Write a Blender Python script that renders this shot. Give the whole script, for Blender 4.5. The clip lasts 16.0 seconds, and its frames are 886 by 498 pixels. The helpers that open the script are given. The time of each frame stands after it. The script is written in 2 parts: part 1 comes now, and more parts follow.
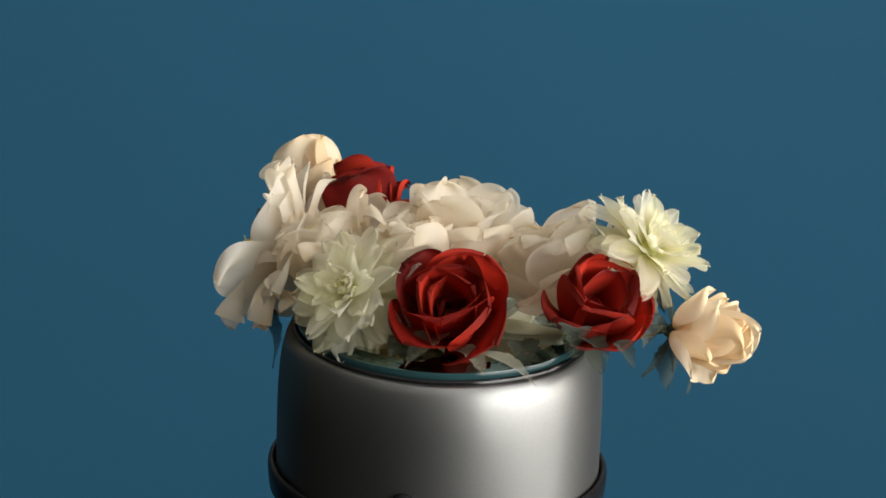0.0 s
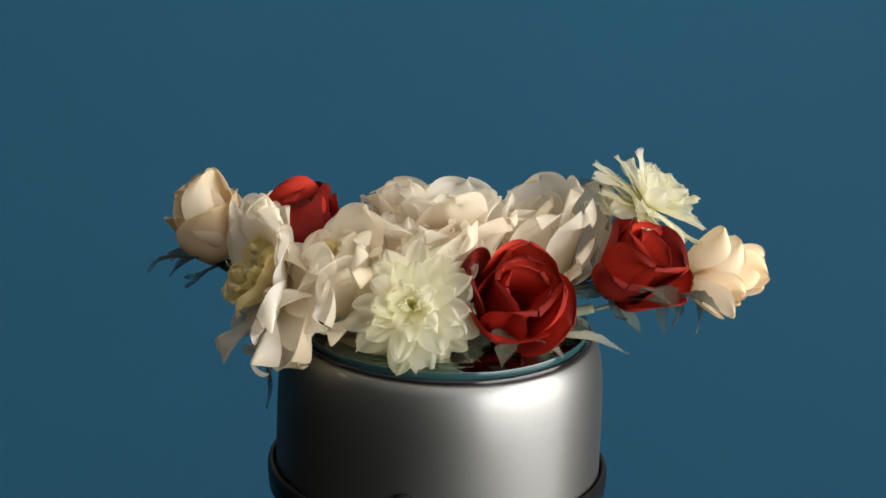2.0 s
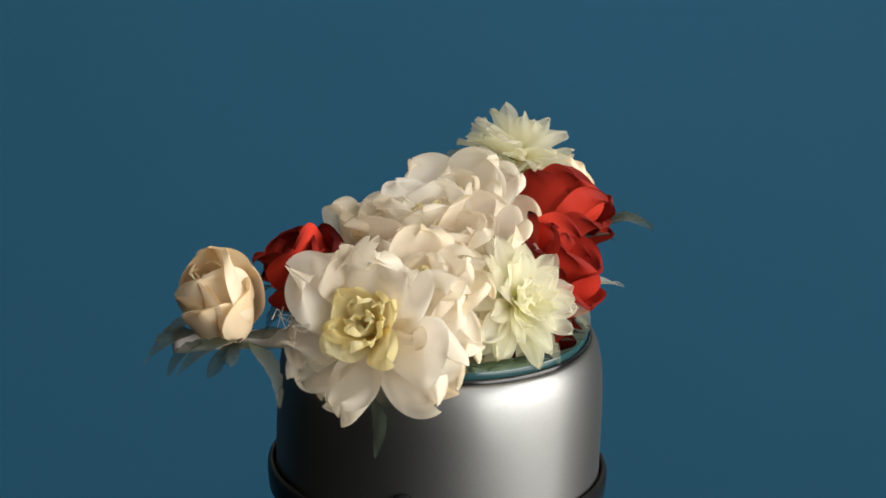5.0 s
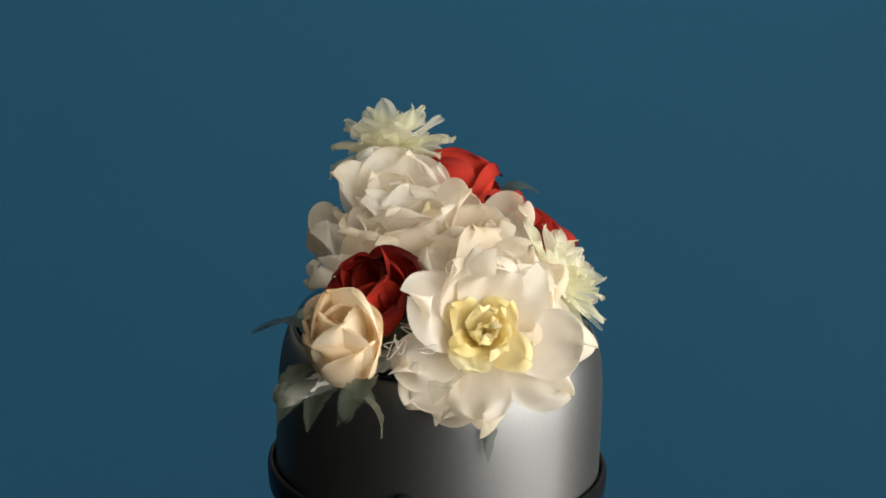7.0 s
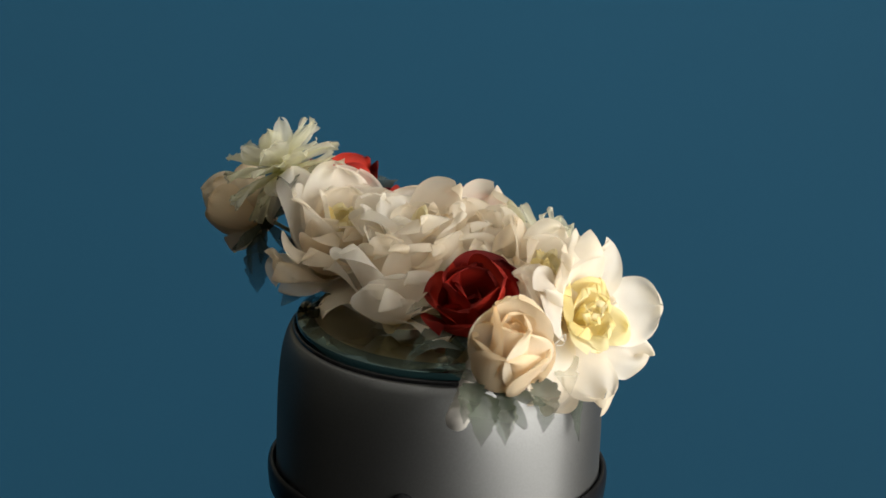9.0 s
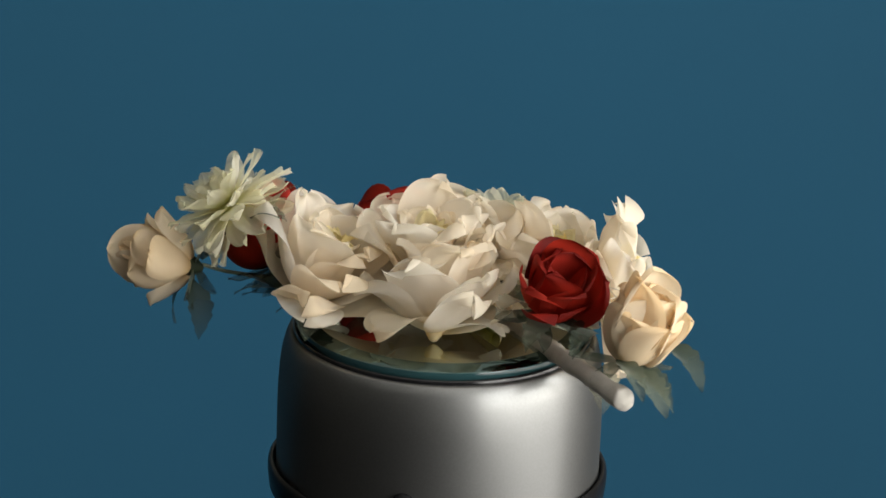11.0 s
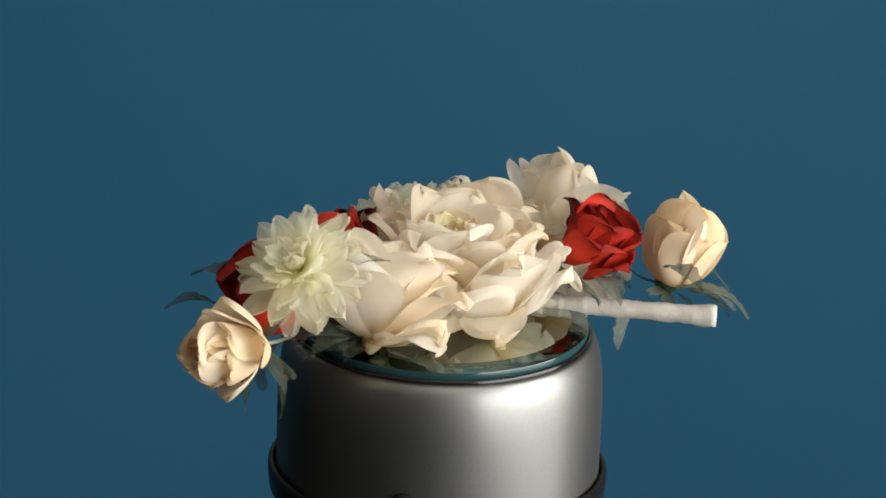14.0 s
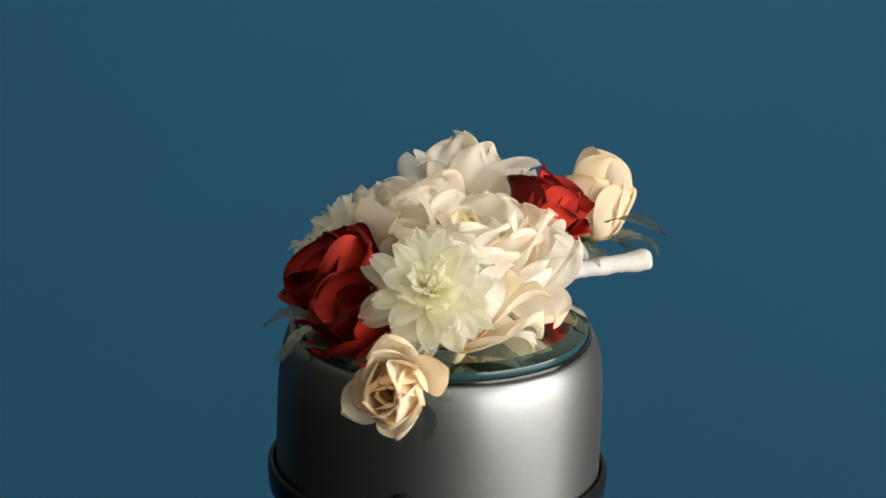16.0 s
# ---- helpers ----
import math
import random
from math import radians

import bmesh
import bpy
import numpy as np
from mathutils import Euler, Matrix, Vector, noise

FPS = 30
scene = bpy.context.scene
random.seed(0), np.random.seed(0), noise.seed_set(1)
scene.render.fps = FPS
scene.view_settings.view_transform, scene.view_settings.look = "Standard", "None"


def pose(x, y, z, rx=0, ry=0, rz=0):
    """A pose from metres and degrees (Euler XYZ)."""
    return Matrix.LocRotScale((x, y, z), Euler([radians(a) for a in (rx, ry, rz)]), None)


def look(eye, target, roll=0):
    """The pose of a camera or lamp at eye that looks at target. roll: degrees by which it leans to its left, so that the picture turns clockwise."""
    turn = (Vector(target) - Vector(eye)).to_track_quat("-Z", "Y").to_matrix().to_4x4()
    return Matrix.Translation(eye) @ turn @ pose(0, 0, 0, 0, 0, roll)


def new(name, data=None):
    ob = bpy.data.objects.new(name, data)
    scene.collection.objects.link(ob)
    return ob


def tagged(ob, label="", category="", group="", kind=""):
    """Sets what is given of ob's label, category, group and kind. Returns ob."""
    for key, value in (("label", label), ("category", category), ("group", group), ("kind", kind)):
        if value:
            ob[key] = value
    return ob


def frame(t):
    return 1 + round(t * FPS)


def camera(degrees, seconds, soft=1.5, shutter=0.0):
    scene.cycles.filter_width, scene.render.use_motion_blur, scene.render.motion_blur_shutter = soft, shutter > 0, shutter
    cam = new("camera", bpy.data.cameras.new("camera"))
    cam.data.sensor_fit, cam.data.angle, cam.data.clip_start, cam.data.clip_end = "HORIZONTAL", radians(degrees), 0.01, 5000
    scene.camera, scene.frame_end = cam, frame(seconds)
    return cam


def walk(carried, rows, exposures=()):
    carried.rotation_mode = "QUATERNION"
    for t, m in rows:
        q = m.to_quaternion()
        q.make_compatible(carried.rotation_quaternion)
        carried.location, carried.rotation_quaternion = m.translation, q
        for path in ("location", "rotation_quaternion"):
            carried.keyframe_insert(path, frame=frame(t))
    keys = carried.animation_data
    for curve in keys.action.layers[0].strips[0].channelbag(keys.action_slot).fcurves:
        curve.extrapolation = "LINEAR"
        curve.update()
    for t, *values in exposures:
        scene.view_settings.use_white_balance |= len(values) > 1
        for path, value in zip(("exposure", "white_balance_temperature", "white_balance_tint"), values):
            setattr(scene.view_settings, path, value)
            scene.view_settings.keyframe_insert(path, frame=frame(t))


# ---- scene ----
cam = camera(12.78, 16.0, soft=1.6, shutter=0.5)
Z0 = 1.0  # height of the mirror plate's top above the floor
EYE = Vector((0.0, -1.751, Z0 + 0.6785))
PITCH, YAW, ROLL = 20.085, -0.02, 2.17
AIM = EYE + Vector((math.sin(radians(-YAW)) * math.cos(radians(PITCH)), math.cos(radians(YAW)) * math.cos(radians(PITCH)), -math.sin(radians(PITCH))))
walk(cam, [(0, look(EYE, AIM, ROLL)), (16.0, look(EYE, AIM, ROLL))],
     [(0, 0.05), (3, -0.03), (5.5, -0.1), (7, -0.23), (9, -0.22), (12.5, -0.02), (14.5, -0.1), (16, -0.1)])

# ---- light: a tall window to the right, a dim room around ----
world = bpy.data.worlds.new("world")
scene.world = world
world.use_nodes = True
sky = world.node_tree.nodes.new("ShaderNodeTexSky")
sky.sky_type, sky.sun_disc, sky.sun_elevation, sky.sun_rotation = "NISHITA", False, radians(32), radians(75)
world.node_tree.links.new(sky.outputs[0], world.node_tree.nodes["Background"].inputs[0])
world.node_tree.nodes["Background"].inputs[1].default_value = 0.08

WINDOW = Vector((1.83, -1.60, 1.75))  # middle of the upper panes; lower panes under them


def area_light(name, place, target, width, height, watts, colour):
    data = bpy.data.lights.new(name, "AREA")
    data.shape, data.size, data.size_y, data.energy, data.color = "RECTANGLE", width, height, watts, colour
    ob = new(name, data)
    ob.matrix_world = look(place, target)
    return ob


area_light("window_light", WINDOW, (0, WINDOW.y, WINDOW.z), 3.50, 1.96, 165, (1.0, 0.975, 0.925))
area_light("lower_window_light", (WINDOW.x, WINDOW.y, 0.40), (0, WINDOW.y, 0.40), 3.50, 0.70, 23, (1.0, 0.975, 0.925))


# ---- materials ----
def material(name):
    m = bpy.data.materials.new(name)
    m.use_nodes = True
    t = m.node_tree
    return m, t, t.nodes["Principled BSDF"], t.nodes["Material Output"]


def node(t, kind, **values):
    n = t.nodes.new("ShaderNode" + kind)
    for key, value in values.items():
        n.inputs[key.replace("_", " ")].default_value = value
    return n


def ramp(t, source, stops):
    n = t.nodes.new("ShaderNodeValToRGB")
    while len(n.color_ramp.elements) < len(stops):
        n.color_ramp.elements.new(0.5)
    for e, (p, c) in zip(n.color_ramp.elements, stops):
        e.position, e.color = p, (*c, 1)
    t.links.new(source, n.inputs[0])
    return n


def mixed(t, factor, a, b, blend="MIX"):
    n = t.nodes.new("ShaderNodeMix")
    n.data_type, n.blend_type = "RGBA", blend
    for socket, value in ((n.inputs[0], factor), (n.inputs[6], a), (n.inputs[7], b)):
        if isinstance(value, (int, float)):
            socket.default_value = value
        elif isinstance(value, tuple):
            socket.default_value = (*value, 1)
        else:
            t.links.new(value, socket)
    return n.outputs[2]


def fabric(name, tones, base, tip, rough, through_light, weave=0.25, sheen=0.15, see=0.0, gloss=0.25):
    """Petal cloth: tones vary from petal to petal, base and tip tint along the petal (uv y; the red's base is painted
    shade), fine weave and creases.
    """
    m, t, p, out = material(name)
    info = t.nodes.new("ShaderNodeObjectInfo")
    tone = ramp(t, info.outputs["Random"], [(0.0, tones[0]), (0.5, tones[1]), (1.0, tones[2])]).outputs[0]
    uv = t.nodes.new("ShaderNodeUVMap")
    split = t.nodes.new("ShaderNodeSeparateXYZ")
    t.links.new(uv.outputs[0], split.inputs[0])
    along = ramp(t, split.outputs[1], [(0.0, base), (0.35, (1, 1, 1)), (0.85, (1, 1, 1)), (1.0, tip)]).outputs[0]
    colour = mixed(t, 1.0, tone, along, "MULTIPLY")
    coord = t.nodes.new("ShaderNodeTexCoord")
    blot = node(t, "TexNoise", Scale=90.0, Detail=3.0)
    t.links.new(coord.outputs["Object"], blot.inputs["Vector"])
    colour = mixed(t, 0.5, colour, ramp(t, blot.outputs[0], [(0.3, (0.88, 0.85, 0.80)), (0.7, (1, 1, 1))]).outputs[0], "MULTIPLY")
    t.links.new(colour, p.inputs["Base Color"])
    p.inputs["Roughness"].default_value = rough
    p.inputs["Specular IOR Level"].default_value = gloss
    p.inputs["Sheen Weight"].default_value = sheen
    p.inputs["Sheen Roughness"].default_value = 0.5
    # veins along the petal and the fine weave
    stretch = t.nodes.new("ShaderNodeMapping")
    stretch.inputs["Scale"].default_value = (38, 3, 1)
    t.links.new(uv.outputs[0], stretch.inputs[0])
    vein = node(t, "TexNoise", Scale=1.0, Detail=2.0)
    t.links.new(stretch.outputs[0], vein.inputs["Vector"])
    cloth = node(t, "TexNoise", Scale=1500.0, Detail=1.0)
    t.links.new(coord.outputs["Object"], cloth.inputs["Vector"])
    b1 = node(t, "Bump", Strength=0.15, Distance=0.0008)
    t.links.new(vein.outputs[0], b1.inputs["Height"])
    b2 = node(t, "Bump", Strength=weave, Distance=0.0003)
    t.links.new(cloth.outputs[0], b2.inputs["Height"])
    t.links.new(b1.outputs[0], b2.inputs["Normal"])
    t.links.new(b2.outputs[0], p.inputs["Normal"])
    trans = t.nodes.new("ShaderNodeBsdfTranslucent")
    t.links.new(colour, trans.inputs["Color"])
    mix = t.nodes.new("ShaderNodeMixShader")
    mix.inputs[0].default_value = through_light
    t.links.new(p.outputs[0], mix.inputs[1])
    t.links.new(trans.outputs[0], mix.inputs[2])
    last = mix
    if see:
        clear = t.nodes.new("ShaderNodeBsdfTransparent")
        last = t.nodes.new("ShaderNodeMixShader")
        sheer = ramp(t, split.outputs[1], [(0.3, (0.4 * see,) * 3), (1.0, (min(1, 1.7 * see),) * 3)])
        t.links.new(sheer.outputs[0], last.inputs[0])
        t.links.new(mix.outputs[0], last.inputs[1])
        t.links.new(clear.outputs[0], last.inputs[2])
    t.links.new(last.outputs[0], out.inputs["Surface"])
    return m


CREAM = fabric("cream_satin", [(0.93, 0.81, 0.63), (0.94, 0.86, 0.73), (0.95, 0.91, 0.83)], (0.97, 0.90, 0.66), (0.99, 0.98, 0.94), 0.46, 0.50, sheen=0.0, gloss=0.32, see=0.12)
PEACH = fabric("peach_satin", [(0.89, 0.70, 0.45), (0.91, 0.77, 0.56), (0.91, 0.82, 0.66)], (0.92, 0.76, 0.45), (0.97, 0.93, 0.84), 0.5, 0.40, sheen=0.0, gloss=0.25)
YELLOW = fabric("yellow_satin", [(0.93, 0.80, 0.38), (0.93, 0.84, 0.50), (0.93, 0.88, 0.65)], (0.96, 0.86, 0.45), (1.0, 0.99, 0.94), 0.75, 0.5, sheen=0.0, gloss=0.12)
LIME = fabric("pale_green_organza", [(0.88, 0.86, 0.62), (0.90, 0.88, 0.70), (0.91, 0.89, 0.77)], (0.88, 0.90, 0.52), (1.0, 0.99, 0.97), 0.85, 0.64, sheen=0.0, gloss=0.06, see=0.26)
# dark base: shade of the rose's hollow painted into the colour; dark tips are dye
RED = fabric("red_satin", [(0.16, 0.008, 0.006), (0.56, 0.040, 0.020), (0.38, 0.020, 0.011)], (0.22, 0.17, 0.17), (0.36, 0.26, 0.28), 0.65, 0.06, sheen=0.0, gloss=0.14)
LEAF = fabric("grey_green_organza", [(0.04, 0.058, 0.04), (0.075, 0.098, 0.065), (0.14, 0.165, 0.115)], (0.8, 0.85, 0.7), (0.9, 0.9, 0.85), 0.6, 0.35, see=0.3)
PALELEAF = fabric("pale_leaf_organza", [(0.42, 0.43, 0.31), (0.50, 0.50, 0.38), (0.55, 0.54, 0.44)], (0.8, 0.9, 0.7), (1, 1, 0.95), 0.7, 0.45, see=0.45, gloss=0.1)


def plain(name, colour, rough, metal=0.0, grain=0.12, scale=60.0, bump=0.15, distance=0.0005):
    m, t, p, out = material(name)
    coord = t.nodes.new("ShaderNodeTexCoord")
    n1 = node(t, "TexNoise", Scale=scale, Detail=5.0)
    n2 = node(t, "TexNoise", Scale=scale * 12, Detail=2.0)
    for n in (n1, n2):
        t.links.new(coord.outputs["Object"], n.inputs["Vector"])
    low = tuple(c * (1 - grain) for c in colour)
    high = tuple(min(1, c * (1 + grain)) for c in colour)
    t.links.new(ramp(t, n1.outputs[0], [(0.3, low), (0.7, high)]).outputs[0], p.inputs["Base Color"])
    p.inputs["Roughness"].default_value, p.inputs["Metallic"].default_value = rough, metal
    b = node(t, "Bump", Strength=bump, Distance=distance)
    t.links.new(n2.outputs[0], b.inputs["Height"])
    t.links.new(b.outputs[0], p.inputs["Normal"])
    return m


def satin_metal():
    """Silver paint with a short, even sheen and faint specks."""
    m, t, p, out = material("satin_silver_paint")
    coord = t.nodes.new("ShaderNodeTexCoord")
    speck = node(t, "TexNoise", Scale=900.0, Detail=2.0)
    smear = node(t, "TexNoise", Scale=25.0, Detail=4.0)
    for n in (speck, smear):
        t.links.new(coord.outputs["Object"], n.inputs["Vector"])
    tone = mixed(t, 0.5, ramp(t, speck.outputs[0], [(0.3, (0.215, 0.217, 0.213)), (0.7, (0.255, 0.258, 0.254))]).outputs[0], ramp(t, smear.outputs[0], [(0.3, (0.22, 0.222, 0.218)), (0.7, (0.25, 0.253, 0.249))]).outputs[0])
    b = node(t, "Bump", Strength=0.06, Distance=0.0001)
    t.links.new(speck.outputs[0], b.inputs["Height"])
    last = None
    for rough, weight in ((0.46, 0.0), (0.22, 0.14)):
        gloss = t.nodes.new("ShaderNodeBsdfGlossy")
        gloss.distribution = "GGX"
        t.links.new(tone, gloss.inputs["Color"])
        gloss.inputs["Roughness"].default_value = rough
        t.links.new(b.outputs[0], gloss.inputs["Normal"])
        if last is None:
            last = gloss
            continue
        mix = t.nodes.new("ShaderNodeMixShader")
        mix.inputs[0].default_value = weight
        t.links.new(last.outputs[0], mix.inputs[1])
        t.links.new(gloss.outputs[0], mix.inputs[2])
        last = mix
    t.links.new(last.outputs[0], out.inputs["Surface"])
    return m


SILVER = satin_metal()
CEILPAINT = plain("white_ceiling_paint", (0.82, 0.81, 0.79), 0.9, 0.0, 0.03, 3.0)
BLACK = plain("black_plastic", (0.008, 0.008, 0.009), 0.35, 0.0, 0.2, 80, 0.05)
BLACK.node_tree.nodes["Principled BSDF"].inputs["Specular IOR Level"].default_value = 0.15
TAPE = plain("white_floral_tape", (0.52, 0.49, 0.44), 0.75, 0.0, 0.12, 120, 0.5, 0.001)
WIRE = plain("green_wire", (0.22, 0.25, 0.17), 0.6, 0.0, 0.2, 90)
WALLPAINT = plain("blue_backdrop_paper", (0.0074, 0.0865, 0.1635), 0.85, 0.0, 0.05, 2.0, 0.1)
ROOMPAINT = plain("dim_room_paint", (0.055, 0.054, 0.048), 0.9, 0.0, 0.08, 3.0)
NORTHPAINT = plain("pale_olive_wall_paint", (0.36, 0.35, 0.29), 0.9, 0.0, 0.05, 3.0)
# unseen floor, set near-black so the drum's left side reflects nothing bright
DARKFLOOR = plain("near_black_floor", (0.005, 0.005, 0.005), 1.0, 0.0, 0.2, 40)
DARKFLOOR.node_tree.nodes["Principled BSDF"].inputs["Specular IOR Level"].default_value = 0.1
ROOMPAINT.node_tree.nodes["Principled BSDF"].inputs["Specular IOR Level"].default_value = 0.15
WOOD = plain("dark_wood", (0.014, 0.012, 0.010), 0.8, 0.0, 0.3, 20)
RIM = plain("glossy_black_gasket", (0.008, 0.008, 0.009), 0.16, 0.0, 0.2, 80, 0.02)
MIRROR = plain("mirror_glass", (0.50, 0.55, 0.50), 0.02, 1.0, 0.04, 30, 0.0)
BEVEL = plain("bevelled_glass_rim", (0.13, 0.19, 0.18), 0.05, 1.0, 0.05, 30, 0.0)
GLASSEDGE = plain("polished_glass_edge", (0.02, 0.055, 0.06), 0.12, 0.0, 0.1, 30, 0.0)


# ---- mesh helpers ----
def link_mesh(name, verts, faces, mat, parent=None, label="", uvs=None, smooth=True):
    me = bpy.data.meshes.new(name)
    me.from_pydata([tuple(v) for v in verts], [], faces)
    if uvs is not None:
        layer = me.uv_layers.new(name="UVMap")
        flat = np.array([uvs[i] for f in faces for i in f], dtype=np.float32).ravel()
        layer.data.foreach_set("uv", flat)
    me.polygons.foreach_set("use_smooth", [smooth] * len(me.polygons))
    me.materials.append(mat)
    me.update()
    ob = new(name, me)
    if parent is not None:
        ob.parent = parent
    return tagged(ob, label=label)


def lathe(profile, steps=128, closed=False):
    verts, faces = [], []
    n = len(profile)
    for i in range(steps):
        a = 2 * math.pi * i / steps
        verts += [(r * math.cos(a), r * math.sin(a), z) for r, z in profile]
    for i in range(steps):
        j = (i + 1) % steps
        for k in range(n if closed else n - 1):
            l = (k + 1) % n
            faces.append((i * n + k, j * n + k, j * n + l, i * n + l))
    return verts, faces


def tube(points, radii, sides=10, seed=0, lump=0.0):
    rng = random.Random(seed)
    pts = [Vector(p) for p in points]
    verts, faces = [], []
    side = None
    for i, p in enumerate(pts):
        d = (pts[min(i + 1, len(pts) - 1)] - pts[max(i - 1, 0)]).normalized()
        if side is None:
            side = d.cross(Vector((0.3, 0.2, 1))).normalized()
        side = (side - d * side.dot(d)).normalized()
        up = d.cross(side)
        for s in range(sides):
            a = 2 * math.pi * s / sides
            r = radii[i] * (1 + lump * rng.uniform(-1, 1))
            verts.append(p + side * (r * math.cos(a)) + up * (r * math.sin(a)))
    for i in range(len(pts) - 1):
        for s in range(sides):
            q = (s + 1) % sides
            faces.append((i * sides + s, i * sides + q, (i + 1) * sides + q, (i + 1) * sides + s))
    faces.append(tuple(range(sides))[::-1])
    faces.append(tuple((len(pts) - 1) * sides + s for s in range(sides)))
    return verts, faces


def smooth_line(points, n):
    """n + 1 points on a smooth curve through the given ones."""
    p = [Vector(q) for q in points]
    p = [2 * p[0] - p[1]] + p + [2 * p[-1] - p[-2]]
    out = []
    for i in range(n + 1):
        s = i / n * (len(p) - 3)
        k = min(int(s), len(p) - 4)
        u = s - k
        a, b, c, d = p[k:k + 4]
        out.append(0.5 * (2 * b + (c - a) * u + (2 * a - 5 * b + 4 * c - d) * u * u + (3 * b - a - 3 * c + d) * u ** 3))
    return out


def box(name, lo, hi, mat, parent=None):
    bm = bmesh.new()
    bmesh.ops.create_cube(bm, size=1)
    for v in bm.verts:
        v.co = Vector([lo[i] + (v.co[i] + 0.5) * (hi[i] - lo[i]) for i in range(3)])
    me = bpy.data.meshes.new(name)
    bm.to_mesh(me)
    bm.free()
    me.materials.append(mat)
    ob = new(name, me)
    ob.parent = parent
    return ob


# ---- the room ----
X0, X1, Y0, Y1, H = -3.6, 1.8, -4.2, 1.3, 3.2
tagged(box("floor", (X0, Y0, -0.1), (X1, Y1, 0), DARKFLOOR), "plain unseen floor, near-black to keep its reflection dark", "floor", kind="structure")
tagged(box("ceiling", (X0, Y0, H), (X1, Y1, H + 0.1), CEILPAINT), "plain white ceiling", "ceiling", kind="structure")
tagged(box("wall_west", (X0 - 0.1, Y0, 0), (X0, Y1, H), ROOMPAINT), "plain dim room wall", "wall", kind="structure")
WY0, WY1, WZ0, WZ1 = WINDOW.y - 1.77, WINDOW.y + 1.77, 0.04, WINDOW.z + 1.0


def wall_with_window():
    """The east wall as one mesh with the window's opening cut through it."""
    ys, zs = [Y0, WY0, WY1, Y1], [0, WZ0, WZ1, H]
    bm = bmesh.new()
    grid = [[[bm.verts.new((x, y, z)) for z in zs] for y in ys] for x in (X1, X1 + 0.1)]
    for i in range(3):
        for j in range(3):
            if (i, j) != (1, 1):
                for side in grid:
                    bm.faces.new((side[i][j], side[i + 1][j], side[i + 1][j + 1], side[i][j + 1]))
    a, b = grid
    for p, q in (((1, 1), (2, 1)), ((2, 1), (2, 2)), ((2, 2), (1, 2)), ((1, 2), (1, 1))):
        bm.faces.new((a[p[0]][p[1]], a[q[0]][q[1]], b[q[0]][q[1]], b[p[0]][p[1]]))
    bmesh.ops.recalc_face_normals(bm, faces=bm.faces)
    me = bpy.data.meshes.new("wall_east")
    bm.to_mesh(me)
    bm.free()
    me.materials.append(ROOMPAINT)
    return tagged(new("wall_east", me), "plain dim room wall with a window opening", "wall", kind="structure")


wall_with_window()
tagged(box("wall_south", (X0, Y0 - 0.1, 0), (X1, Y0, H), ROOMPAINT), "plain dim room wall", "wall", kind="structure")
tagged(box("wall_north", (X0, Y1 + 0.02, 0), (X1, Y1 + 0.12, H), NORTHPAINT), "plain pale olive-grey room wall", "wall", kind="structure")
tagged(box("backdrop", (X0 + 0.01, Y1, 0.002), (X1 - 0.01, Y1 + 0.015, 1.2), WALLPAINT), "plain matte teal-blue backdrop board", "backdrop", kind="structure")


# ---- the turntable ----
def turntable():
    top = tagged(new("turntable"), "satin silver motorised display turntable with round mirror top", "turntable")
    top.matrix_world = pose(0.0018, 0, Z0)
    shell = [(0.0775, -0.0790), (0.0776, -0.05), (0.0775, -0.034), (0.0770, -0.023), (0.0760, -0.0140), (0.0745, -0.0075), (0.0727, -0.0035), (0.0712, -0.0022), (0.0698, -0.0030), (0.0690, -0.010)]
    link_mesh("body", *lathe(shell, 160), SILVER, top, "satin silver drum with rounded shoulder")
    gasket = [(0.0690, -0.0045), (0.0704, -0.0045), (0.0710, -0.0028), (0.0709, -0.0010), (0.0704, -0.0002), (0.0697, -0.0004), (0.0690, -0.002)]
    link_mesh("gasket", *lathe(gasket[::-1], 160, True), RIM, top, "glossy black rim under the glass")
    ring = [(0.0779, -0.0820), (0.0782, -0.0702), (0.0792, -0.0688), (0.0803, -0.0690), (0.0813, -0.0704), (0.0815, -0.0740), (0.0806, -0.0820), (0.0790, -0.0835)]
    link_mesh("base_ring", *lathe(ring[::-1], 160, True), BLACK, top, "black plastic base ring")
    foot = [(0.0, -0.085), (0.074, -0.085), (0.076, -0.083), (0.076, -0.078), (0.0, -0.078)]
    link_mesh("base_plate", *lathe(foot, 96), BLACK, top)
    sw = [(0.0, -0.002), (0.0058, -0.002), (0.0062, 0.0), (0.0058, 0.0022), (0.0, 0.0026)]
    knob = link_mesh("switch", *lathe(sw, 32), BLACK, top, "small black switch")
    knob.matrix_local = pose(-0.0150, -0.0762, -0.0608, 90, 0, -12)
    plate = link_mesh("mirror_plate", *lathe([(0.0, 0.0048), (0.02, 0.0048), (0.0612, 0.0048)], 160), MIRROR, top, "round mirror glass plate")
    link_mesh("bevel", *lathe([(0.0612, 0.0048), (0.0614, 0.0047), (0.0688, 0.0034), (0.0692, 0.0030)], 160), BEVEL, plate, "bevelled teal glass rim")
    link_mesh("glass_edge", *lathe([(0.0692, 0.0030), (0.0694, 0.0025), (0.0694, -0.0008), (0.0690, -0.0012), (0.0, -0.0014)], 160), GLASSEDGE, plate, "dark teal polished glass edge")
    return top, plate


TURNTABLE, PLATE = turntable()
PLINTH = tagged(box("plinth", (-0.055, -0.055, 0), (0.0586, 0.055, Z0 - 0.085), WOOD), "plain dark wooden plinth under the turntable", "plinth")


# ---- the floral headpiece ----
MM = 0.001
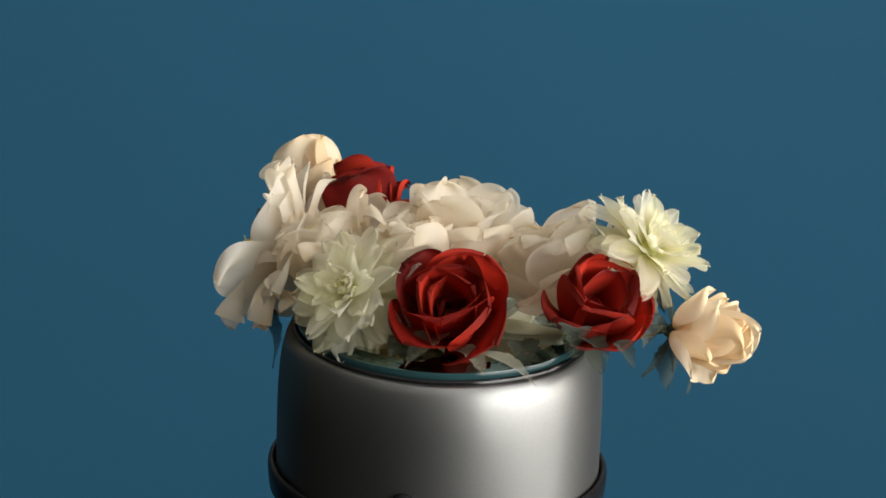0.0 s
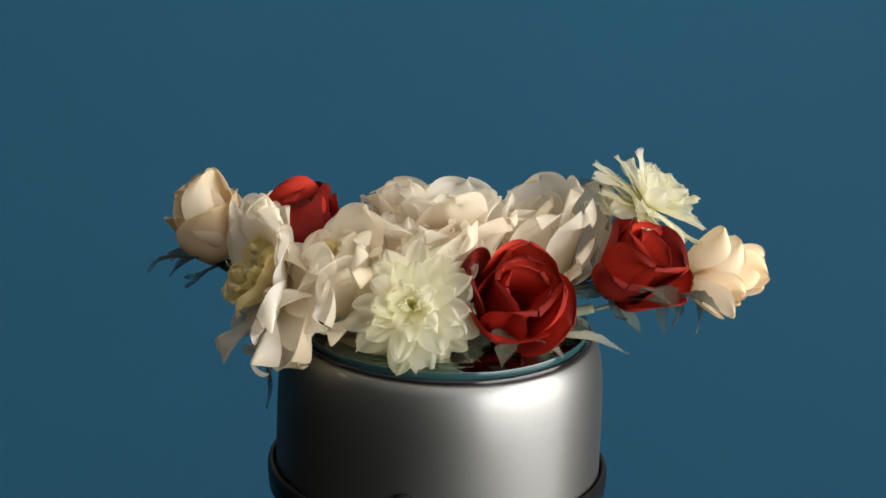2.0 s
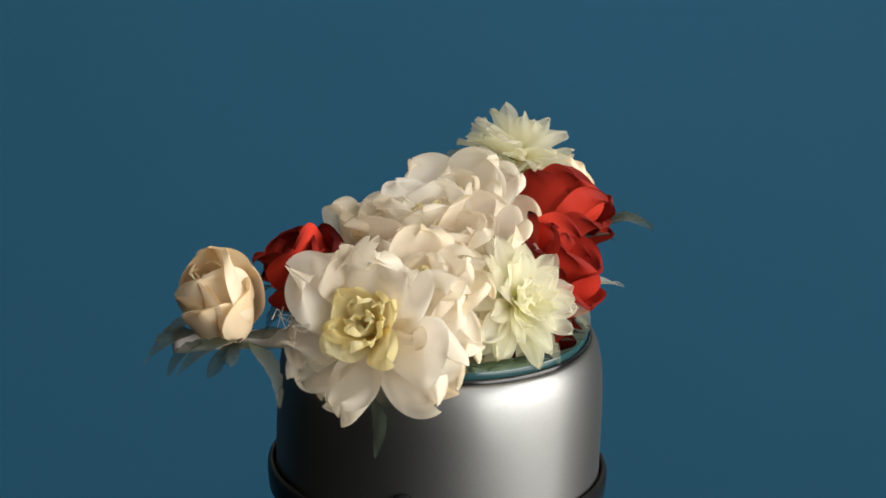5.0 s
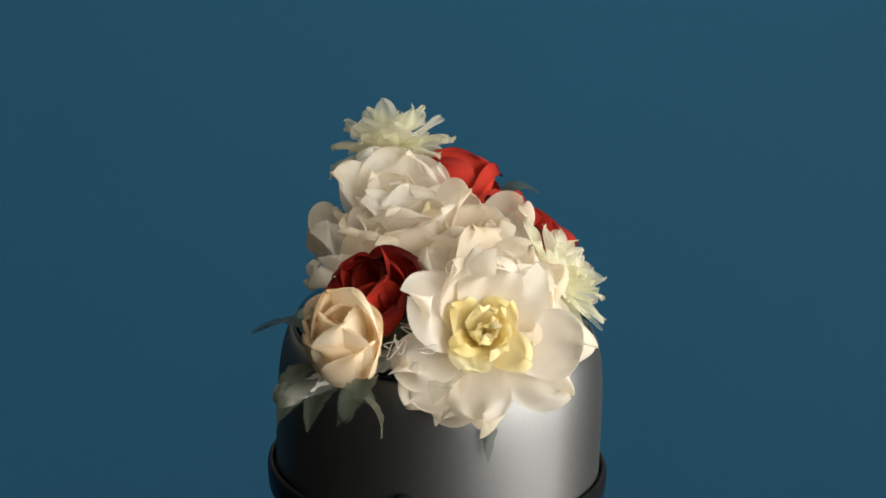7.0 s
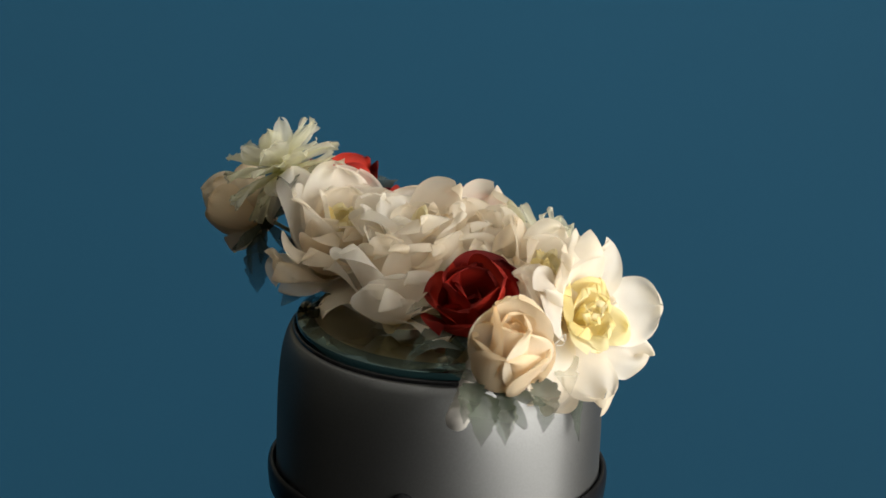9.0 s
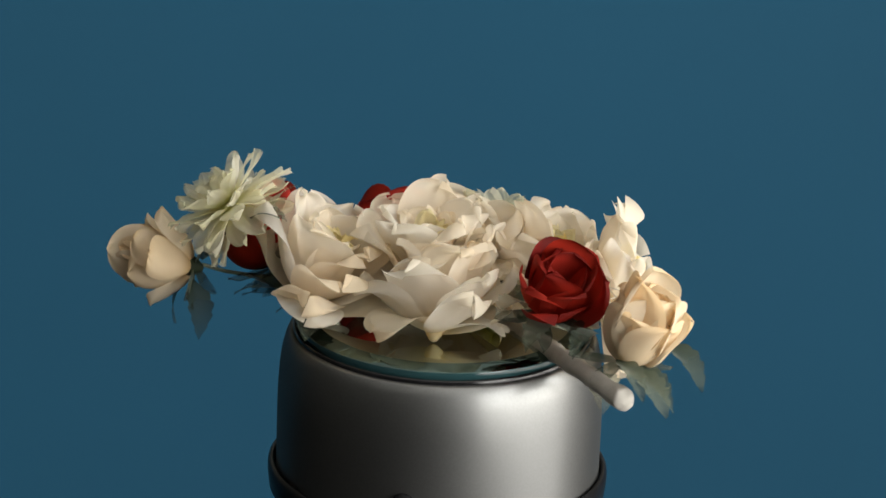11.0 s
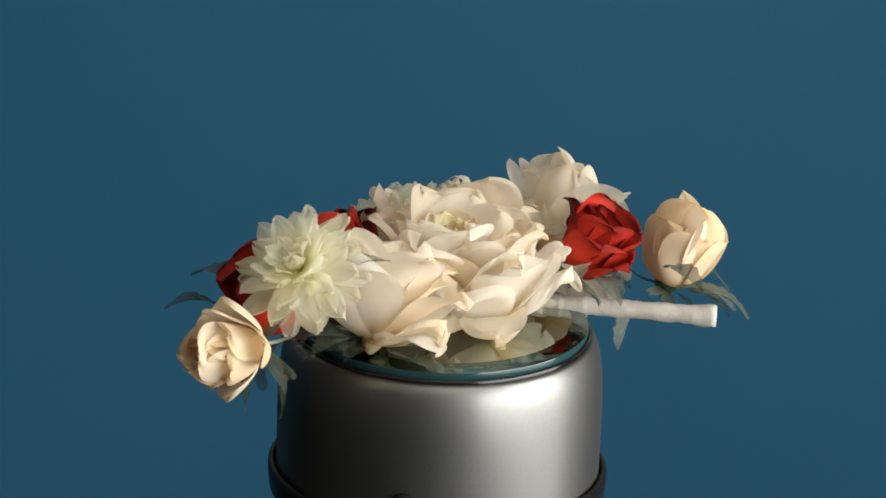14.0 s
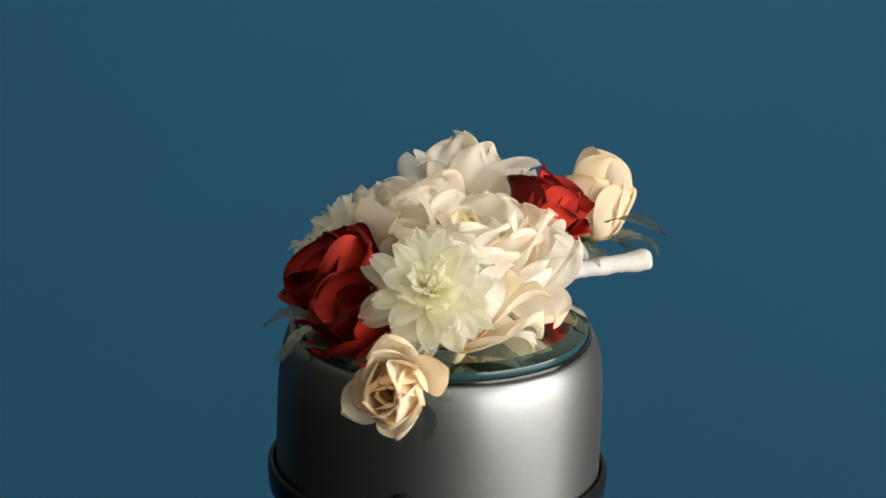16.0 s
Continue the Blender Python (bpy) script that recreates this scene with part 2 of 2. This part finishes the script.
HEADPIECE = tagged(new("floral_headpiece"), "cream, red and pale green artificial flower hair piece on a mirror", "floral headpiece")
HEADPIECE.matrix_world = pose(0, 0, Z0)


def petal(name, parent, mat, rng, length, width, alpha, phi0, phi1, r0=1.5, z0=0.0, cup=0.6, ruffle=1.0, curl=0.0, point=0.0, rows=14, cols=14, spiral=0.0, knee=1.0, flute=0.0, frill=0.0, edge=0.0, blunt=0.5, flat=0.65, fine=1.0, lobe=0.0):
    """One petal in its flower's space (mm): it leaves the axis at r0, z0 towards alpha, its slope going from phi0 at the base to
    phi1 at the tip (0: along the axis, 90: flat out); cup bends its sides inwards, curl rolls its edge out."""
    ca, sa = math.cos(alpha), math.sin(alpha)
    ph = [rng.uniform(0, 6.3) for _ in range(4)]
    skew = rng.uniform(-0.12, 0.12)
    tilt = rng.uniform(-1, 1) * min(0.30, 0.08 * ruffle) * min(1, 1.5 * fine)
    fold = rng.uniform(0.0, 1.0) * ruffle * 0.25
    line, r, z = [], r0, z0
    for i in range(rows + 1):
        v = 1 - (1 - i / rows) ** 1.8
        k = min(1.0, v / knee)
        k = k if knee == 1.0 else 1 - (1 - k) ** 1.5
        p = radians(phi0 + (phi1 - phi0) * k + curl * (max(0, v - 0.55) / 0.45) ** 2)
        if line:
            step = (v - line[-1][3]) * length
            r, z = r + math.sin(p) * step, z + math.cos(p) * step
        line.append((r, z, p, v))
    verts, faces, uvs = [], [], []
    for r, z, p, v in line:
        if point:
            w = width * (0.28 + 0.72 * math.sin(min(1, v / 0.68) * math.pi / 2)) * max(0.0, 1 - max(0, (v - 0.5) / 0.5) ** 2.4) ** 0.58
        else:
            w = width * (0.34 + 0.66 * math.sin(min(1, v / 0.68) * math.pi / 2)) * max(0.0, 1 - max(0, (v - blunt) / (1 - blunt)) ** 2.6) ** 0.46
        w = max(w, 0.03 * width)
        bend = cup * (1 - flat * v ** 2.5)
        for j in range(cols + 1):
            u = 2 * j / cols - 1
            a = u * bend
            t = math.sin(a) / bend * w
            n = (1 - math.cos(a)) / bend * w
            n += fine * ruffle * 0.2 * v * (1 - 0.4 * v) * math.sin(7.2 * u + ph[0])
            n += ruffle * v * v * (0.6 * math.sin(2.6 * u + ph[0] + v) + 0.5 * math.sin(5.6 * u + ph[1] + 2 * v) + 0.24 * fine * math.sin(9.5 * u + ph[3] - 3 * v)) + 0.6 * ruffle * (v + 0.2) * math.sin(5 * v + ph[2] + 0.8 * u)
            n += spiral * t + tilt * t * v - fine * fold * v * math.exp(-(u * 3.2) ** 2)
            n += fine * ruffle * 0.38 * u * u * v * math.sin(12 * v + ph[2] + (2.1 if u > 0 else 0))
            n += flute * v * math.sin(8.5 * u + ph[1]) * (1 - 0.3 * v)
            n -= abs(curl) / 60 * abs(u) ** 3 * v * 1.2
            n += edge * (v ** 4 + 0.5 * abs(u) ** 3 * v) * math.sin(6.4 * u + 5.0 * v + ph[0])
            s = ruffle * 0.45 * v ** 3 * math.sin(4.2 * u + ph[3]) + ruffle * 0.07 * v ** 4 * math.sin(10.5 * u + ph[1])
            s += lobe * v ** 5 * math.cos(5.2 * u + ph[2])
            s += 0.45 * edge * v ** 5 * math.cos(6.4 * u + ph[0])
            s += frill * v ** 6 * (math.sin(13 * u + ph[0]) + 0.7 * math.sin(23 * u + ph[2]))
            t += skew * v * v * width
            rr = r - math.cos(p) * n + math.sin(p) * s
            zz = z + math.sin(p) * n + math.cos(p) * s
            verts.append((MM * (rr * ca - t * sa), MM * (rr * sa + t * ca), MM * zz))
            uvs.append((u * 0.5 + 0.5, v))
    m = cols + 1
    for i in range(rows):
        for j in range(cols):
            faces.append((i * m + j, i * m + j + 1, (i + 1) * m + j + 1, (i + 1) * m + j))
    return link_mesh(name, verts, faces, mat, parent, uvs=uvs)


def flower_base(name, label, centre, az, el, spin, radius, depth, mat):
    """The calyx that carries a flower: its axis points to azimuth az and elevation el."""
    prof = [(0.0, -depth), (radius * 0.35, -depth * 0.9), (radius * 0.8, -depth * 0.45), (radius, 0), (radius * 0.7, radius * 0.5), (0.0, radius * 0.7)]
    v, f = lathe([(r * MM, z * MM) for r, z in prof], 18)
    ob = link_mesh(name, v, f, mat, HEADPIECE, label)
    d = Vector((math.cos(radians(el)) * math.cos(radians(az)), math.cos(radians(el)) * math.sin(radians(az)), math.sin(radians(el))))
    ob.matrix_local = Matrix.Translation(Vector(centre) * MM) @ d.to_track_quat("Z", "Y").to_matrix().to_4x4() @ pose(0, 0, 0, 0, 0, spin)
    return ob


def ring_of(parent, mat, rng, count, start, jitter=0.15, loose=2.5, turn=0.0, **shape):
    for i in range(count):
        s = dict(shape)
        for key, spread in (("length", 0.09), ("width", 0.10), ("phi0", 0.07), ("phi1", 0.10)):
            s[key] = s[key] * (1 + rng.uniform(-spread, spread))
        s["phi1"] += rng.uniform(-1, 1) * loose * s["ruffle"]
        s["phi0"] += rng.uniform(-1, 1) * 0.5 * loose * s["ruffle"]
        s["spiral"] = s.get("spiral", 0.0) + rng.uniform(-1, 1) * turn
        petal("petal", parent, mat, rng, alpha=start + 2 * math.pi * (i + rng.uniform(-jitter, jitter)) / count, **s)


def sepals(parent, rng, count, length, width, phi0, phi1):
    for i in range(count):
        petal("sepal", parent, LEAF, rng, length * rng.uniform(0.8, 1.2), width, 2 * math.pi * (i + rng.uniform(-0.3, 0.3)) / count, phi0, phi1 + rng.uniform(-30, 30), r0=2, z0=-4, cup=0.5, ruffle=1.2, point=1.0, cols=6, rows=8)


def red_rose(centre, az, el, spin, seed, size=1.0):
    """A cupped rose: wide round petals wrapped round an open, dark middle."""
    rng = random.Random(seed)
    k = size
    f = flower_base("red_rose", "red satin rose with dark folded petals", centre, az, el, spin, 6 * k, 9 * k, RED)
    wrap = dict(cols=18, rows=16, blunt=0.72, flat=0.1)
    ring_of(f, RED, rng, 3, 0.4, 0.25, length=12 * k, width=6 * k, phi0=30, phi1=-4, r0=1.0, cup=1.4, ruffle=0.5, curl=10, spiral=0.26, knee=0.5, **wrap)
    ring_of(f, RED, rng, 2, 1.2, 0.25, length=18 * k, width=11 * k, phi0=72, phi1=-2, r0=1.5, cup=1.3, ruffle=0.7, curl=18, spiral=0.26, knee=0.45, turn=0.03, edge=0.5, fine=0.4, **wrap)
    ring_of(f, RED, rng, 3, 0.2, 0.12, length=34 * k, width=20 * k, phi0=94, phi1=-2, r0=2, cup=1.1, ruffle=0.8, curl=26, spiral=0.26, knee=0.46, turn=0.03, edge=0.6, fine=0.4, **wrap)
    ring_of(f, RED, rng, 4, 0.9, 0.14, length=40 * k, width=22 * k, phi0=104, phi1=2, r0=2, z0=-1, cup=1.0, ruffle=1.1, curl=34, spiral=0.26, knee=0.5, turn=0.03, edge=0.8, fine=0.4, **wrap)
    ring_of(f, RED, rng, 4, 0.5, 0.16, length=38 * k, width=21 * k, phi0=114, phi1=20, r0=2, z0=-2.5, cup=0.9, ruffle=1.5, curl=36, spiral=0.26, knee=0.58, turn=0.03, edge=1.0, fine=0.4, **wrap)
    sepals(f, rng, 5, 26 * k, 5 * k, 112, 70)
    return f


def rose_bud(centre, az, el, spin, seed, size=1.0, flare=2, fat=1.0):
    """A bud of rounded petals that overlap like scales; flare opens the outer ones."""
    rng = random.Random(seed)
    k = size
    f = flower_base("rosebud", "peach-cream satin rosebud with loose outer petals", centre, az, el, spin, 6 * k, 9 * k, LEAF)
    wrap = dict(cols=18, rows=16, blunt=0.66, flat=0.2, fine=0.4)
    ring_of(f, PEACH, rng, 3, 0.4, 0.2, length=30 * k, width=9 * k, phi0=34, phi1=-4, r0=1.0, cup=1.3, ruffle=0.5, curl=8, spiral=0.2, knee=0.5, **wrap)
    ring_of(f, PEACH, rng, 3, 1.2, 0.12, length=37 * k, width=15 * k * fat, phi0=70 * fat, phi1=-6, r0=1.5, cup=1.15, ruffle=0.6, curl=8, spiral=0.2, knee=0.48, turn=0.03, edge=0.5, **wrap)
    ring_of(f, PEACH, rng, 4, 0.2, 0.12, length=42 * k, width=17 * k * fat, phi0=96 * fat, phi1=-8, r0=1.5, cup=1.05, ruffle=0.8, curl=10, spiral=0.2, knee=0.52, turn=0.03, edge=0.6, **wrap)
    ring_of(f, PEACH, rng, 5, 0.9, 0.15, length=35 * k, width=15 * k * fat, phi0=108 * fat, phi1=flare, r0=1.5, z0=-1.5, cup=1.0, ruffle=0.9, curl=8, spiral=0.2, knee=0.54, turn=0.03, edge=0.6, **wrap)
    if flare > 10:
        ring_of(f, PEACH, rng, 4, 0.3, 0.15, length=33 * k, width=13 * k, phi0=110, phi1=flare + 24, r0=1.5, z0=-2.5, cup=1.0, ruffle=1.0, curl=0, spiral=0.15, knee=0.55, turn=0.03, edge=0.6, **wrap)
    sepals(f, rng, 5, 22 * k, 4 * k, 105, 95)
    return f


def dahlia(centre, az, el, spin, seed, size=1.0):
    rng = random.Random(seed)
    k = size
    f = flower_base("dahlia", "pale yellow-green organza dahlia with pointed petals", centre, az, el, spin, 5 * k, 8 * k, LIME)
    for count, start, length, width, p0, p1, z in ((5, 0.1, 12, 3.2, 16, 4, 4), (7, 0.5, 18, 4.8, 38, 24, 3), (9, 0.2, 24, 6.2, 54, 44, 2), (10, 0.4, 28, 6.8, 72, 64, 0), (11, 0.1, 31, 7.0, 88, 88, -1), (9, 0.3, 29, 7.0, 100, 106, -2.5), (7, 0.2, 26, 7.0, 108, 120, -3.5)):
        ring_of(f, LIME, rng, count, start, 0.42, length=length * k, width=width * k, phi0=p0, phi1=p1, r0=1.5, z0=z, cup=0.42, ruffle=1.5, curl=6, point=1.0, cols=10, rows=12, loose=9, turn=0.14, flute=0.3, frill=0.25, edge=0.4)
    return f


def cream_base(label, centre, az, el, spin, k):
    return flower_base("cream_flower", label, centre, az, el, spin, 6 * k, 9 * k, CREAM)


def tulip_cream(centre, az, el, spin, seed, size=1.0, skirt=3, drop=100, heart=None, full=True):
    """A cream flower whose tall round petals stand up in a ruffled fan, with a few outer ones falling."""
    rng = random.Random(seed)
    k = size
    f = cream_base("tall cream satin flower with fanned upright petals", centre, az, el, spin, k)
    big = dict(cols=24, rows=20, fine=0.3, blunt=0.58)
    ring_of(f, heart or CREAM, rng, 5, 0.4, 0.35, length=36 * k, width=9 * k, phi0=10, phi1=8, r0=1.5, z0=4, cup=1.1, ruffle=1.6, turn=0.4, flute=0.6, frill=0.25, edge=1.0)
    ring_of(f, CREAM, rng, 4, 1.2, 0.2, length=46 * k, width=17 * k, phi0=22, phi1=-4, r0=2, cup=0.95, ruffle=1.6, curl=40, spiral=0.24, turn=0.05, edge=1.2, lobe=1.0, **big)
    ring_of(f, CREAM, rng, 5, 0.2, 0.2, length=52 * k, width=20 * k, phi0=40, phi1=0, r0=2, cup=0.8, ruffle=2.0, curl=56, spiral=0.24, turn=0.06, edge=1.8, lobe=1.6, **big)
    ring_of(f, CREAM, rng, 5, 0.8, 0.25, length=53 * k, width=22 * k, phi0=62, phi1=8, r0=2, z0=-1, cup=0.65, ruffle=2.4, curl=66, spiral=0.2, turn=0.08, edge=2.6, lobe=2.4, **big)
    if full:
        ring_of(f, CREAM, rng, 4, 0.3, 0.3, length=44 * k, width=20 * k, phi0=74, phi1=34, r0=2, z0=-3, cup=0.55, ruffle=2.8, curl=50, spiral=0.18, turn=0.1, edge=2.8, lobe=2.6, **big)
    if skirt:
        ring_of(f, CREAM, rng, skirt, 0.5, 0.35, length=36 * k, width=18 * k, phi0=66, phi1=drop, r0=2, z0=-2, cup=0.55, ruffle=3.0, curl=10, turn=0.1, frill=0.15, edge=2.6, **big)
    return f


def open_cream(centre, az, el, spin, seed, size=1.0):
    """A loose cream flower: a frilled yellow heart, large round petals with scalloped edges falling open."""
    rng = random.Random(seed)
    k = size
    f = cream_base("large open cream satin flower with yellow heart", centre, az, el, spin, k)
    big = dict(cols=26, rows=22, fine=0.3, blunt=0.6, r0=2)
    ring_of(f, YELLOW, rng, 5, 0.4, 0.4, length=19 * k, width=6 * k, phi0=22, phi1=4, r0=1.0, z0=2, cup=1.2, ruffle=2.0, turn=0.5, flute=0.8, frill=0.4, edge=1.2)
    ring_of(f, YELLOW, rng, 6, 1.2, 0.4, length=22 * k, width=8 * k, phi0=46, phi1=10, r0=1.5, z0=1, cup=1.0, ruffle=2.0, curl=20, turn=0.4, flute=0.8, frill=0.4, edge=1.4)
    ring_of(f, YELLOW, rng, 4, 0.6, 0.3, length=26 * k, width=12 * k, phi0=66, phi1=16, r0=1.5, z0=0, cup=0.9, ruffle=1.6, curl=25, turn=0.3, edge=1.4)
    # loose petals: turn on the face, length, half width, slope at base and tip, start along the axis
    for turn, length, width, p0, p1, z in ((82, 42, 16, 62, 26, 0), (138, 42, 13, 76, 66, -1), (200, 42, 15, 82, 68, -1), (266, 40, 15, 86, 76, -1), (-8, 50, 17, 82, 70, -1),
                                           (114, 44, 16, 70, 22, -2), (50, 39, 17, 74, 34, -2.5), (-36, 46, 16, 92, 82, -3), (218, 44, 15, 92, 82, -3), (8, 46, 21, 98, 100, -4), (34, 42, 19, 94, 84, -4),
                                           (92, 45, 17, 74, 14, -2), (156, 48, 18, 70, 16, -3), (-22, 44, 20, 100, 108, -6), (242, 40, 16, 100, 96, -5)):
        petal("petal", f, CREAM, rng, length * k, width * k, radians(turn), p0, p1, z0=z, cup=0.45, ruffle=3.0, curl=rng.uniform(4, 28), spiral=rng.uniform(0.06, 0.18), edge=3.2, lobe=3.0, frill=0.15, **big)
    return f


def leaf(base, tip, width, seed, droop=4.0, mat=None, teeth=5):
    """A lobed cloth leaf from base to tip (mm in the headpiece's space), sagging in the middle."""
    rng = random.Random(seed)
    a, b = Vector(base), Vector(tip)
    d = b - a
    L = d.length
    side = d.cross(Vector((0, 0, 1))).normalized()
    up = side.cross(d).normalized()
    rows, cols = 20, 4
    verts, faces, uvs = [], [], []
    lean, ph = rng.uniform(-0.5, 0.5), rng.uniform(0, 6)
    for i in range(rows + 1):
        v = i / rows
        saw = 1 - 0.32 * ((v * teeth) % 1.0) ** 1.5
        w = max(0.03, math.sin(math.pi * v ** 0.8) ** 0.8 * saw) * width
        c = a + d * v + up * (droop * math.sin(math.pi * v)) + side * (lean * 6 * math.sin(2.2 * v))
        for j in range(cols + 1):
            u = 2 * j / cols - 1
            q = c + side * (u * w) + up * (abs(u) * w * 0.35 + 0.8 * math.sin(6 * v + 2 * u + ph)) + d * (abs(u) * 0.08 * (1 - v))
            verts.append(q * MM)
            uvs.append((u * 0.5 + 0.5, v))
    m = cols + 1
    for i in range(rows):
        for j in range(cols):
            faces.append((i * m + j, i * m + j + 1, (i + 1) * m + j + 1, (i + 1) * m + j))
    return link_mesh("leaf", verts, faces, mat or LEAF, HEADPIECE, "serrated grey-green cloth leaf", uvs)


def stem(name, points, radius, mat, label, seed=0, lump=0.0, n=24, turns=0.0):
    line = smooth_line(points, n)
    girth = [radius * MM * (1 + turns * ((i / n * 13) % 1.0) + (0.25 * max(0, i / n - 0.93) / 0.07 if turns else 0)) for i in range(len(line))]
    v, f = tube([p * MM for p in line], girth, 14, seed, lump)
    return link_mesh(name, v, f, mat, HEADPIECE, label)


# flowers: centre of the calyx in mm, the way it faces (azimuth, elevation), spin, seed
red_rose((6, -38, 16), -93, 44, 20, 11, 1.06)
red_rose((68, -47, 22), -68, 50, 70, 12, 0.97)
red_rose((-35, 56, 28), 106, 54, 45, 13, 0.88)
rose_bud((111, -50, 20), -30, 7, 0, 21, 0.92, 16)
rose_bud((-62, 94, 17), 128, 66, 50, 22, 1.05, 9, 1.18)
dahlia((95, -34, 54), -16, 50, 0, 31, 0.97)
dahlia((-40, -35, 28), -130, 33, 20, 32, 1.0)
open_cream((-73, 29, 23), 155, 31, 0, 41, 0.96)
tulip_cream((-41, 5, 14), 165, 64, 20, 42, 0.86, 1, 90, YELLOW)
tulip_cream((-13, -13, 18), 90, 76, 50, 43, 0.84, 0, full=False)
tulip_cream((8, 4, 20), 60, 82, 15, 47, 0.9, 0, 100, YELLOW, False)
tulip_cream((62, -10, 14), 150, 68, 70, 45, 0.94, 1, 80, YELLOW)
tulip_cream((12, 33, 13), 225, 76, 30, 46, 0.88, 3, 104)

stem("wrapped_stem", [(-4, -8, 4.6), (-24, 6, 4.6), (-33, 30, 4.6), (-38, 58, 6), (-51, 122, 6)], 4.1, TAPE, "stem wrapped in white floral tape", 5, 0.09, 110, 0.15)
stem("stem", [(58, -44, 12), (36, -28, 5), (10, -14, 3), (-8, -4, 4)], 2.4, WIRE, "green wire stem", 7, 0.1)
stem("wire", [(58, -44, 11), (88, -48, 15), (104, -49, 20)], 0.9, WIRE, "thin green flower wire", 6)

for i, (b, t, w, mat) in enumerate([
        ((-53, 101, 18), (-56, 130, 8), 6, LEAF), ((-58, 106, 15), (-67, 134, 1), 8, LEAF), ((-64, 98, 14), (-76, 122, -2), 6, LEAF), ((110, -46, 16), (108, -38, -14), 7, LEAF), ((63, -17, 14), (93, -29, 12), 8, LEAF),
        ((-86, 30, 2), (-80, 26, -36), 4.5, LEAF), ((-79, 88, 20), (-88, 118, 5), 7, LEAF), ((60, -75, 30), (59, -102, 30), 8, LEAF),
        ((-45, 96, 30), (-26, 122, 28), 6, LEAF), ((16, -61, 12), (46, -88, 6), 4, PALELEAF), ((81, -77, 25), (90, -103, 22), 5, LEAF),
        ((108, -50, 18), (116, -52, -10), 3, LEAF), ((-30, 26, 25), (-32, 51, 25), 8, PALELEAF), ((5, -51, 8), (21, -70, 3), 7, PALELEAF),
        ((-50, 88, 8), (-57, 71, -22), 8, PALELEAF), ((21, 4, 25), (29, 28, 18), 7, PALELEAF)]):
    leaf(b, t, w, 60 + i, mat=mat)


# more leaves tucked round the flowers, and loose wire ends
for i, (b, t, w, mat) in enumerate([
        ((104, -48, 22), (92, -70, 20), 5, LEAF), ((104, -44, 26), (98, -22, 44), 4, LEAF), ((70, -16, 14), (88, -42, 16), 9, LEAF),
        ((74, -32, 44), (64, -26, 66), 6, PALELEAF), ((88, -24, 48), (76, 2, 58), 6, LEAF),
        ((-30, -34, 14), (-52, -58, 4), 8, PALELEAF), ((-24, 56, 28), (-6, 66, 30), 8, PALELEAF),
        ((-32, 64, 24), (-14, 84, 18), 7, LEAF), ((-30, 60, 22), (-50, 80, 14), 8, LEAF), ((-56, 92, 22), (-76, 108, 34), 5, LEAF),
        ((-60, 30, 12), (-84, 64, 2), 9, PALELEAF), ((60, -60, 22), (78, -84, 18), 7, LEAF), ((8, -46, 18), (-16, -70, 6), 8, PALELEAF)]):
    leaf(b, t, w, 90 + i, mat=mat, teeth=4)
for i, (b, t, w) in enumerate([((58, -6, 8), (72, 22, 6), 8), ((53, -18, 12), (87, -36, 9), 8), ((50, -16, 10), (75, -19, 5), 7),
                            ((-10, -26, 8), (-24, -58, 3), 8), ((40, -34, 8), (44, -62, 4), 8), ((56, -18, 10), (82, -16, 14), 8)]):
    leaf(b, t, w, 120 + i, droop=2, teeth=4)
for i in range(5):
    rng = random.Random(200 + i)
    p = Vector((-66, 66, 26)) + Vector([rng.uniform(-8, 8) for _ in range(3)])
    stem("loose_wire", [p + Vector([rng.uniform(-7, 7) for _ in range(3)]) for _ in range(5)], 0.22, TAPE, "fine curled pale wire end", i, 0, 30)


# ---- what moves ----
RATE = 17.94  # degrees a second


def motions():
    steps = [i * 1.0 for i in range(17)]
    walk(HEADPIECE, [(t, pose(0, 0, Z0, 0, 0, RATE * t)) for t in steps])
    walk(PLATE, [(t, pose(0, 0, 0, 0, 0, RATE * t)) for t in steps])


motions()
